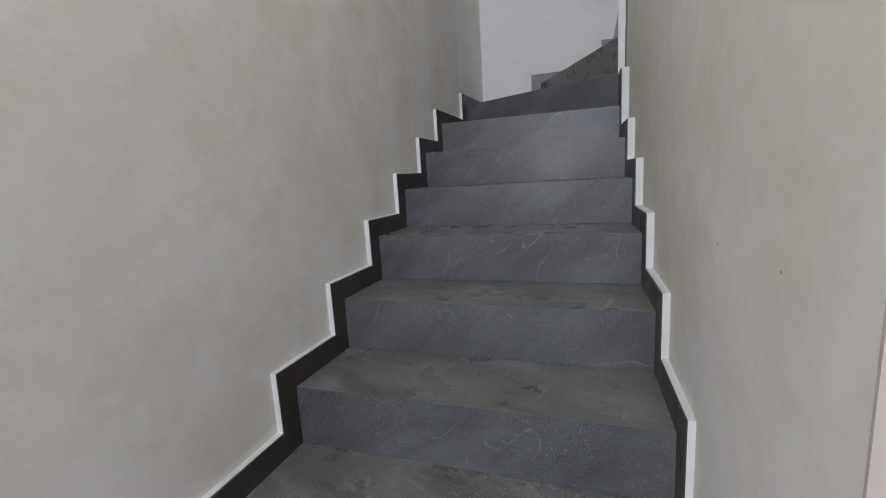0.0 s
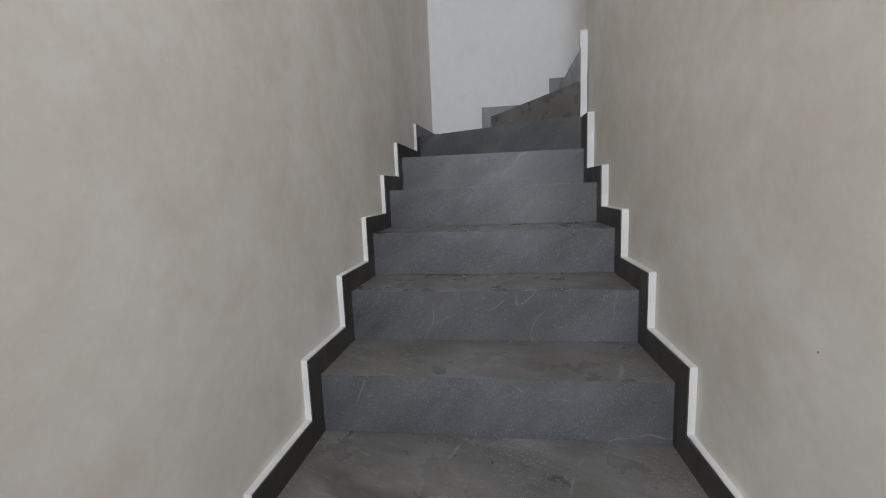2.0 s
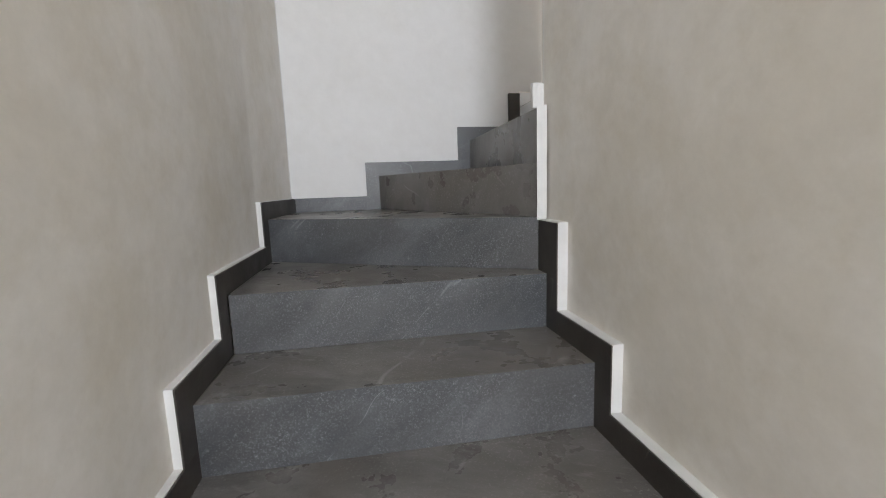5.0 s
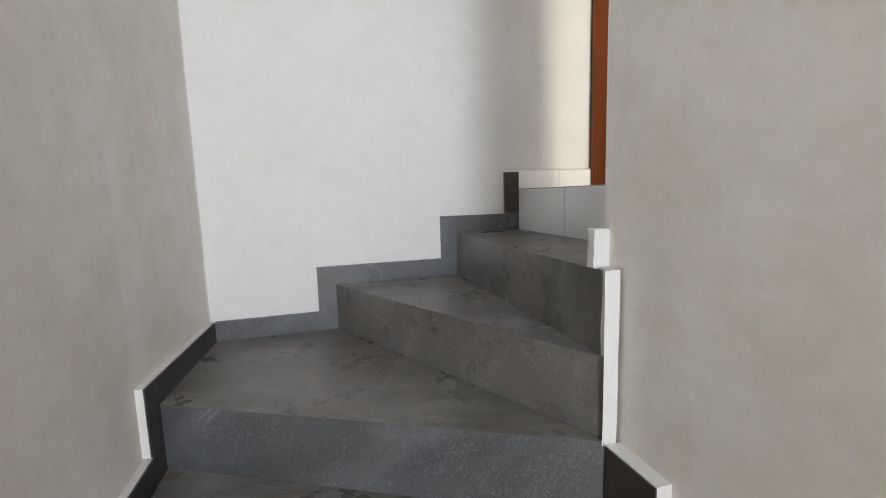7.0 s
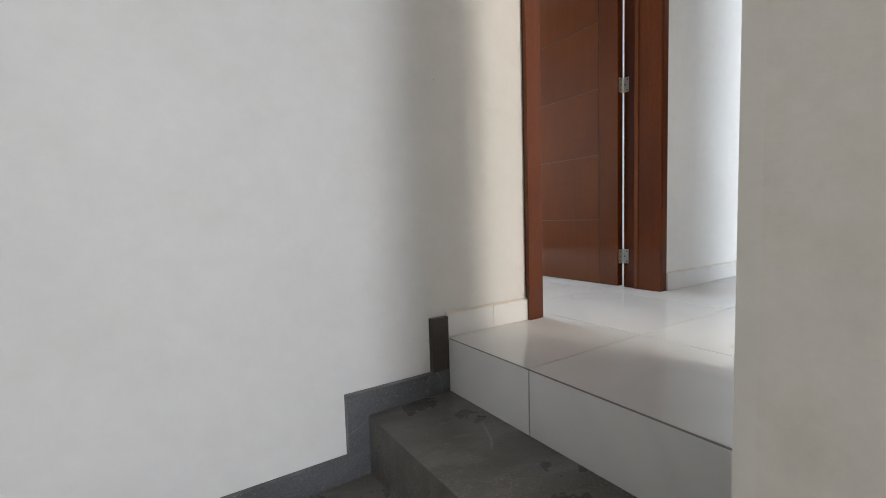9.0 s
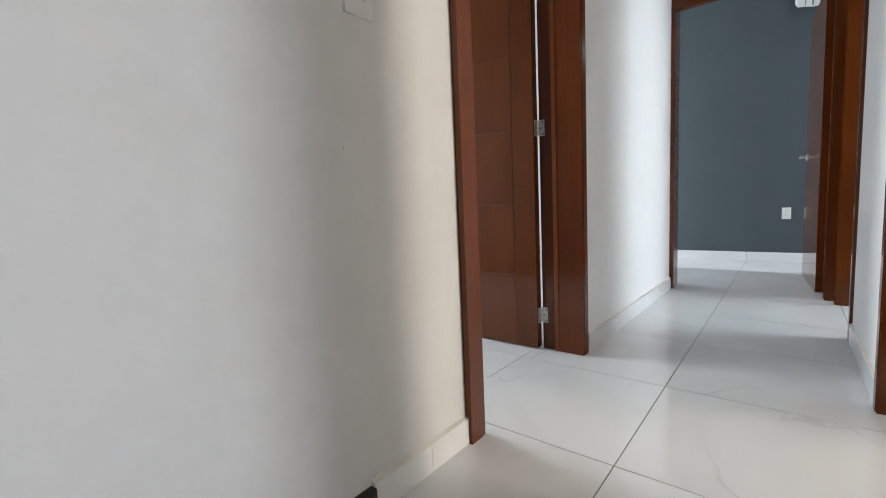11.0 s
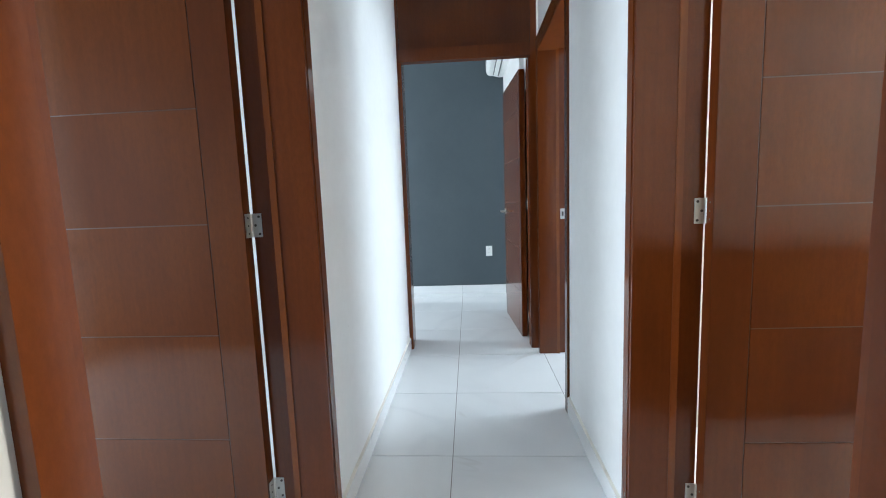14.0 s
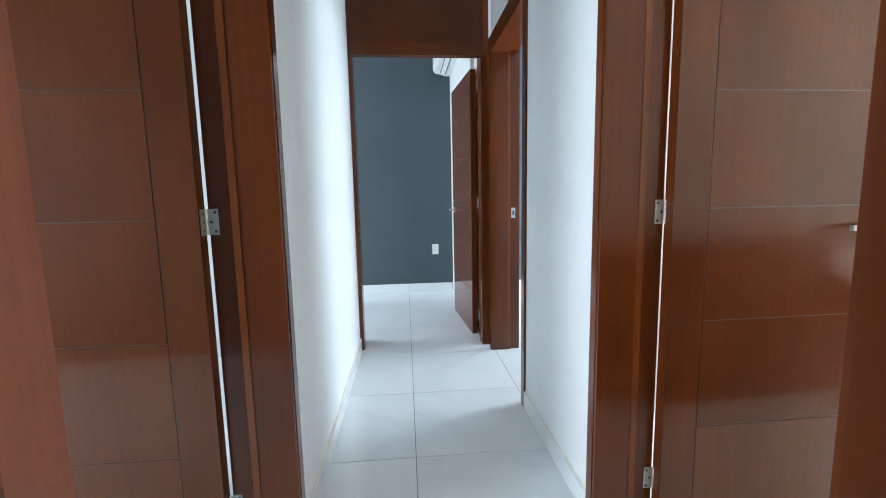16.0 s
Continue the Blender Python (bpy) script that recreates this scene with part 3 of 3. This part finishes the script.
# ---- marble skirting of the corridor ----


def marble_skirt(name, x0, x1, wall, s, height=0.085, joints=()):
    """Marble-look skirting along x on a wall whose face looks to s; a cream grout bead lies on top."""
    owner = empty(name, "white marble-look skirting tile under a cream grout bead", "skirting", kind="structure")
    cuts = [x0, *joints, x1]
    for a, b in zip(cuts, cuts[1:]):
        part("tile", box(a + 0.0008, b - 0.0008, *sorted((wall, wall + s * 0.011)), FLOOR + 0.001, FLOOR + height), MARBLE, owner, bevel=0.001)
    bead = bmesh.new()
    n = max(2, int((x1 - x0) / 0.04))
    rows = []
    for i in range(n + 1):
        x = x0 + (x1 - x0) * i / n
        up = height + 0.006 + 0.005 * noise.noise((x * 9, wall, 3.1))
        rows.append([bead.verts.new((x, wall + s * d, FLOOR + z)) for d, z in ((0.0, height), (0.0105, height), (0.006, height + 0.5 * (up - height)), (0.0, up))])
    for a, b in zip(rows, rows[1:]):
        for i in range(4):
            bead.faces.new((a[i], a[(i + 1) % 4], b[(i + 1) % 4], b[i]))
    bead.faces.new(rows[0])
    bead.faces.new(rows[-1])
    part("grout_bead", bead, CREAM_GROUT, owner, "cream grout bead")


marble_skirt("baseboard_landing_north", X10 - 0.001, 1.675, NORTH, -1, 0.078, (1.50,))
marble_skirt("baseboard_corridor_north", 2.608, 4.322, EAST, -1, 0.085, (3.0, 3.6, 4.2))
marble_skirt("baseboard_landing_south", X10 + 0.002, 1.724, SOUTH, 1, 0.078)
marble_skirt("baseboard_corridor_south", 2.591, 3.362, SOUTH, 1, 0.085, (3.0,))
far_skirt = empty("baseboard_far", "white skirting tiles under the blue-grey wall", "skirting", kind="structure")
for i in range(8):
    y0 = 1.247 + 0.6 * (i - 4)
    y0, y1 = max(y0, -1.4), y0 + 0.6
    for a, b in ((y0, min(y1, 1.745)), (max(y0, 1.946), y1)):
        if b - a > 0.02:
            part("tile", box(6.148, 6.16, a + 0.001, b - 0.001, FLOOR + 0.001, FLOOR + 0.10), MARBLE, far_skirt, bevel=0.001)
room_skirt = empty("baseboard_end_room", "white skirting tile in the end room", "skirting", kind="structure")
part("tile", box(4.702, 6.148, 1.932, 1.944, FLOOR + 0.001, FLOOR + 0.10), MARBLE, room_skirt, bevel=0.001)

# ---- doors ----
HINGES = (0.164, 1.049, 1.913)


def hinge(parent, m):
    """A pressed steel butt hinge; local: knuckle along z at the origin, one plate towards -y, one towards +x."""
    h = part("hinge", box(-0.0015, 0.0005, -0.032, -0.003, -0.037, 0.037), STEEL, parent, "steel butt hinge", 0.0004)
    h.matrix_local = m
    part("leaf_plate", box(-0.034, -0.006, 0.0002, 0.0034, -0.037, 0.037), STEEL, h, bevel=0.0004)
    for i in range(5):
        part("knuckle", cylinder((-0.003, 0.002, -0.0296 + 0.0148 * i), 0.0050, 0.0140, "z", 12), STEEL, h)
    for z in (-0.027, 0.0, 0.027):
        y = -0.024 if z else -0.012
        part("screw", cylinder((-0.002, y, z), 0.0040, 0.0016, "x", 10), DARK_METAL, h)
        part("screw", cylinder((-0.022, -0.0002, z * 0.9), 0.0030, 0.0012, "y", 10), DARK_METAL, h)


def lever_handle(leaf, at, s, way, label="brushed steel lever handle"):
    """A lever on a round rose, on the leaf's face that looks to s on x; the lever points to way on y."""
    x, y, z = at
    h = part("handle", cylinder((x + s * 0.004, y, z), 0.025, 0.008, "x", 24), STEEL, leaf, label, 0.0015)
    part("spindle", cylinder((x + s * 0.025, y, z), 0.008, 0.040, "x", 14), STEEL, h)
    lv = box(x + s * 0.038, x + s * 0.052, *sorted((y - way * 0.010, y + way * 0.125)), z - 0.008, z + 0.008)
    part("lever", lv, STEEL, h, bevel=0.004, seg=2)


def door_leaf(name_parent, width, height, label=""):
    """A flush leaf; local: hinge edge at the origin, running along +y, 40 mm thick behind its face at x = 0.
    The face is a skin of boards parted by a V groove beside the hinge stile and five across."""
    g = 0.0019
    leaf = part("leaf", box(0.003, 0.040, 0, width, 0.008, height), WOOD, name_parent, label or "varnished mahogany door leaf", 0.0025, 2)
    part("groove_bed", box(0.0006, 0.0035, 0.001, width - 0.001, 0.010, height - 0.002), GROOVE, leaf)
    cuts = [0.008, 0.359, 0.708, 1.058, 1.402, 1.750, height]
    part("stile", box(-0.001, 0.004, 0, 0.113 - g, 0.008, height), LEAF_WOOD, leaf, bevel=0.0012)
    for a, b in zip(cuts, cuts[1:]):
        lo, hi = a + (g if a > 0.01 else 0), b - (g if b < height else 0)
        part("panel", box(-0.001, 0.004, 0.113 + g, width, lo, hi), LEAF_WOOD, leaf, bevel=0.0012)
    return leaf


def side_door(name, x0, x1, face, s, width, label, transom=True, leaf_on=True, open_angle=-0.8, gap=0.189, post=0.046):
    """A frame in a wall along x whose face looks to -s on y; posts wrap the wall, the stop is proud of the rebate.
    The leaf hangs at the far post and stands open at right angles, in the room beyond."""
    door = empty(name, label, "door", kind="structure")

    def y(d0, d1):
        return sorted((face + s * d0, face + s * d1))
    top = FLOOR + 2.055
    high = DOOR_TOP if transom else FLOOR + 2.14
    near, far = (x0, x0 + post), (x1 - 0.040, x1)
    for a, b in (near, far):
        part("post", box(a, b, *y(-0.015, 0.192), FLOOR, high), WOOD, door, "varnished mahogany door post", 0.005, 3)
    part("stop", box(far[0] - 0.014, far[0] + 0.001, *y(-0.0125, 0.118), FLOOR, top), WOOD, door, bevel=0.003, seg=2)
    part("stop_bead", box(far[0] - 0.017, far[0] - 0.002, *y(0.104, 0.124), FLOOR, top), BEAD_WOOD, door, "lighter brown wooden bead", 0.006, 3)
    part("stop", box(near[1] - 0.001, near[1] + 0.014, *y(-0.0125, 0.118), FLOOR, top), WOOD, door, bevel=0.003, seg=2)
    part("head", box(near[1] - 0.001, far[0] + 0.001, *y(-0.0145, 0.175), top, top + 0.085), WOOD, door, "varnished mahogany head rail", 0.003, 2)
    part("head_stop", box(near[1] + 0.013, far[0] - 0.013, *y(-0.012, 0.118), top - 0.013, top + 0.001), WOOD, door, bevel=0.003, seg=2)
    if transom:
        part("transom", box(near[1] - 0.001, far[0] + 0.001, *y(0.03, 0.07), top + 0.084, high), LEAF_WOOD, door, "mahogany transom panel")
        part("top_rail", box(near[1], far[0], *y(-0.0145, 0.175), high - 0.05, high - 0.001), WOOD, door, bevel=0.003)
    if leaf_on:
        leaf = door_leaf(door, width, 2.040)
        hx, hy = far[0] - 0.042, face + s * gap
        leaf.matrix_local = pose(hx, hy, FLOOR, 0, 0, open_angle * s) @ Matrix.Diagonal((1, s, 1, 1))
        for z in HINGES:
            hinge(door, pose(far[0] - 0.001, face + s * 0.197, FLOOR + z) @ Matrix.Diagonal((1, s, 1, 1)))
        lever_handle(leaf, (-0.001, width - 0.068, 0.990), -1, -1)
    return door


door_1 = side_door("door_1", 1.668, 2.607, 2.828, 1, 0.800, "open varnished mahogany door in its frame, with a transom", gap=0.201, post=0.059)
door_2 = side_door("door_2", 1.722, 2.590, 1.862, -1, 0.740, "open varnished mahogany door in its frame, with a transom", gap=0.1965, post=0.067)
door_3 = side_door("door_3", 3.362, 4.260, 1.862, -1, 0.8, "mahogany door frame with an empty opening", False, False)
part("strike_plate", box(4.2165, 4.2195, 1.700, 1.728, FLOOR + 0.945, FLOOR + 1.015), STEEL, door_3, "steel strike plate", 0.0005)
part("strike_hole", box(4.2155, 4.2180, 1.707, 1.720, FLOOR + 0.965, FLOOR + 0.995), DARK_METAL, door_3)

# the end door, across the corridor
door_4 = empty("door_4", "half open mahogany door at the corridor's end under a transom panel", "door", kind="structure")
E0, E1 = 4.322, 4.545
TOP4 = FLOOR + 2.050
for y0, y1 in ((1.862, 1.905), (2.800, 2.830)):
    part("post", box(E0, E1, y0, y1, FLOOR, TOP - 0.001), WOOD, door_4, "varnished mahogany door post", 0.003, 2)
part("stop", box(E0 + 0.004, 4.405, 1.904, 1.918, FLOOR, TOP4), WOOD, door_4, bevel=0.003, seg=2)
part("stop_bead", box(4.392, 4.410, 1.904, 1.921, FLOOR, TOP4), BEAD_WOOD, door_4, "lighter brown wooden bead", 0.006, 3)
part("stop", box(E0 + 0.004, 4.405, 2.788, 2.801, FLOOR, TOP4), WOOD, door_4, bevel=0.003, seg=2)
part("head", box(E0 - 0.006, E0 + 0.055, 1.9045, 2.8005, TOP4 + 0.004, TOP4 + 0.087), WOOD, door_4, "varnished mahogany head rail", 0.004, 2)
part("transom", box(E0 + 0.03, E0 + 0.06, 1.9045, 2.8005, TOP4 + 0.086, TOP - 0.001), LEAF_WOOD, door_4, "mahogany transom panel")
leaf4 = door_leaf(door_4, 0.745, 2.035)
leaf4.matrix_local = pose(4.560, 1.954, FLOOR, 0, 0, -90 + 4.4)
for z in HINGES:
    hinge(door_4, pose(4.546, 1.9070, FLOOR + z, 0, 0, -90) @ Matrix.Diagonal((-1, 1, 1, 1)))
lever_handle(leaf4, (-0.001, 0.690, 0.975), -1, -1)
lever_handle(leaf4, (0.040, 0.690, 0.975), 1, -1)

# ---- upper floor: slab and tiles ----
floor = structure("floor", box(X10 + 0.004, 6.16, -1.40, 5.40, FLOOR - 0.2, FLOOR - 0.003), GROUT, "white polished marble-look porcelain tile floor", "floor")
structure("floor_left_room", box(0.70, X10 + 0.003, NORTH + 0.16, 5.40, FLOOR - 0.2, FLOOR), MARBLE, "white polished porcelain floor", "floor")
xs = [X10 + 0.001, 1.80, 2.40, 3.00, 3.60, 4.20, 4.80, 5.40, 6.00, 6.16]
ys = [-1.40] + [2.447 + 0.6 * i for i in range(-6, 5)] + [5.40]
shared = {}
for x0, x1 in zip(xs, xs[1:]):
    for y0, y1 in zip(ys, ys[1:]):
        w, d = round(x1 - x0 - 0.0035, 4), round(y1 - y0 - 0.0035, 4)
        if (w, d) not in shared:
            shared[w, d] = mesh_of(box(-w / 2, w / 2, -d / 2, d / 2, -0.008, 0.0), "tile", MARBLE, 0.0008)
        t = new("tile", shared[w, d])
        t.location = ((x0 + x1) / 2, (y0 + y1) / 2, FLOOR)
        t.parent = floor

# ---- fixtures ----


def air_conditioner():
    ac = empty("air_conditioner", "white split air conditioner high on the wall", "air conditioner", at=(5.65, 1.932, FLOOR + 2.385))
    x0, x1 = -0.42, 0.42
    prof = [(0.0, 0.0), (0.055, -0.002), (0.12, 0.018)]
    prof += [(0.19 - 0.055 + 0.055 * math.sin(a), 0.070 - 0.055 * math.cos(a)) for a in (0.5, 0.9, 1.3, 1.57)]
    prof += [(0.192, 0.15), (0.185, 0.24), (0.165, 0.272), (0.13, 0.282), (0.0, 0.282)]
    part("body", prism(prof, x0, x1, "x"), PLASTIC, ac, bevel=0.003)
    part("outlet_slot", prism([(0.060, -0.0045), (0.120, 0.0145), (0.117, 0.030), (0.058, 0.010)], x0 + 0.06, x1 - 0.06, "x"), GREY_PLASTIC, ac, "dark air outlet")
    part("flap", prism([(0.072, -0.006), (0.112, 0.006), (0.111, 0.010), (0.071, -0.002)], x0 + 0.07, x1 - 0.07, "x"), PLASTIC, ac, "white swing flap")
    part("seam", box(x0 + 0.002, x1 - 0.002, 0.1895, 0.1935, 0.112, 0.115), GREY_PLASTIC, ac)
    return ac


air_conditioner()


def wall_plate(name, label, category, at, turn, width=0.075, height=0.120, toggles=1, sockets=0):
    """A plastic plate; local: its back on the x-z plane, looking to -y."""
    p = empty(name, label, category, at=at)
    p.rotation_euler = (0, 0, radians(turn))
    part("plate", box(-width / 2, width / 2, -0.008, 0, -height / 2, height / 2), PLASTIC, p, bevel=0.003, seg=2)
    for i in range(toggles):
        part("toggle", box(-0.018, 0.018, -0.011, -0.007, -0.026, 0.026), PLASTIC, p, bevel=0.002)
    for i in range(sockets):
        z = (i - (sockets - 1) / 2) * 0.042
        part("socket", box(-0.017, 0.017, -0.0095, -0.007, z - 0.015, z + 0.015), PLASTIC, p, bevel=0.002)
        for x in (-0.006, 0.006):
            part("slot", box(x - 0.001, x + 0.001, -0.0105, -0.009, z - 0.004, z + 0.007), GREY_PLASTIC, p)
    return p


def reflection_cabinet(x0, x1, y0, y1, height):
    """An added low cabinet against a wall on x0, only to be reflected; its doors look to +x."""
    c = empty("reflection_cabinet", "unseen low dark wooden cabinet with four doors, added for its reflection in the door", "cabinet", at=(x0, y0, FLOOR))
    w, d = x1 - x0, y1 - y0
    part("body", box(0.004, w - 0.020, 0.0, d, 0.06, height - 0.025), WOOD, c, bevel=0.002)
    part("plinth", box(0.004, w - 0.06, 0.02, d - 0.02, 0.0, 0.06), WOOD, c)
    part("top", box(0.002, w + 0.01, -0.01, d + 0.01, height - 0.025, height), WOOD, c, bevel=0.004, seg=2)
    for i in range(4):
        a = d * i / 4
        leaf = part("door", box(w - 0.020, w, a + 0.002, a + d / 4 - 0.002, 0.065, height - 0.03), LEAF_WOOD, c, bevel=0.003)
        part("knob", cylinder((w + 0.010, a + (d / 4 - 0.05 if i % 2 == 0 else 0.05), height * 0.7), 0.011, 0.022, "x", 14), STEEL, leaf)
    return c


# out of view; added to give door_2's glossy leaf a dark reflected band
reflection_cabinet(WR + 0.30, 1.78, -0.35, 1.45, 0.84)
wall_plate("light_switch", "white plastic light switch on the white wall", "light switch", (1.340, NORTH, FLOOR + 1.178), 0)
wall_plate("power_outlet", "white plastic power outlet on the blue-grey wall", "power outlet", (6.16, 2.131, FLOOR + 0.495), -90, 0.072, 0.115, 0, 2)


def window_frame(name, axis, d, a0, a1, z0, z1):
    w = empty(name, "white aluminium sliding window", "window", kind="structure")

    def bar(n, p, q, r, s, t=0.05):
        part(n, box(p, q, d - t / 2, d + t / 2, r, s), ALU, w, bevel=0.002)
    bar("frame", a0, a0 + 0.05, z0, z1)
    bar("frame", a1 - 0.05, a1, z0, z1)
    bar("frame", a0 + 0.05, a1 - 0.05, z0, z0 + 0.05)
    bar("frame", a0 + 0.05, a1 - 0.05, z1 - 0.05, z1)
    mid = (a0 + a1) / 2
    for p, q in ((a0 + 0.05, mid - 0.025), (mid + 0.025, a1 - 0.05)):
        pane = part("pane", box(p, q, d - 0.003, d + 0.003, z0 + 0.05, z1 - 0.05), GLASS, w, "clear window pane")
        pane.visible_shadow = False
    bar("mullion", mid - 0.025, mid + 0.025, z0 + 0.05, z1 - 0.05, 0.04)


window_frame("window_1", "y", -2.69, 0.06, 1.17, 0.85, 4.35)
window_frame("window_2", "y", -1.49, 2.70, 3.20, FLOOR + 0.3, FLOOR + 2.1)
window_frame("window_3", "y", -1.49, 3.65, 5.45, FLOOR + 0.3, FLOOR + 2.1)
window_frame("window_4", "y", 5.49, 1.22, 2.28, FLOOR + 0.3, FLOOR + 2.1)
window_frame("window_5", "y", 5.49, 4.55, 6.05, FLOOR + 0.3, FLOOR + 2.1)
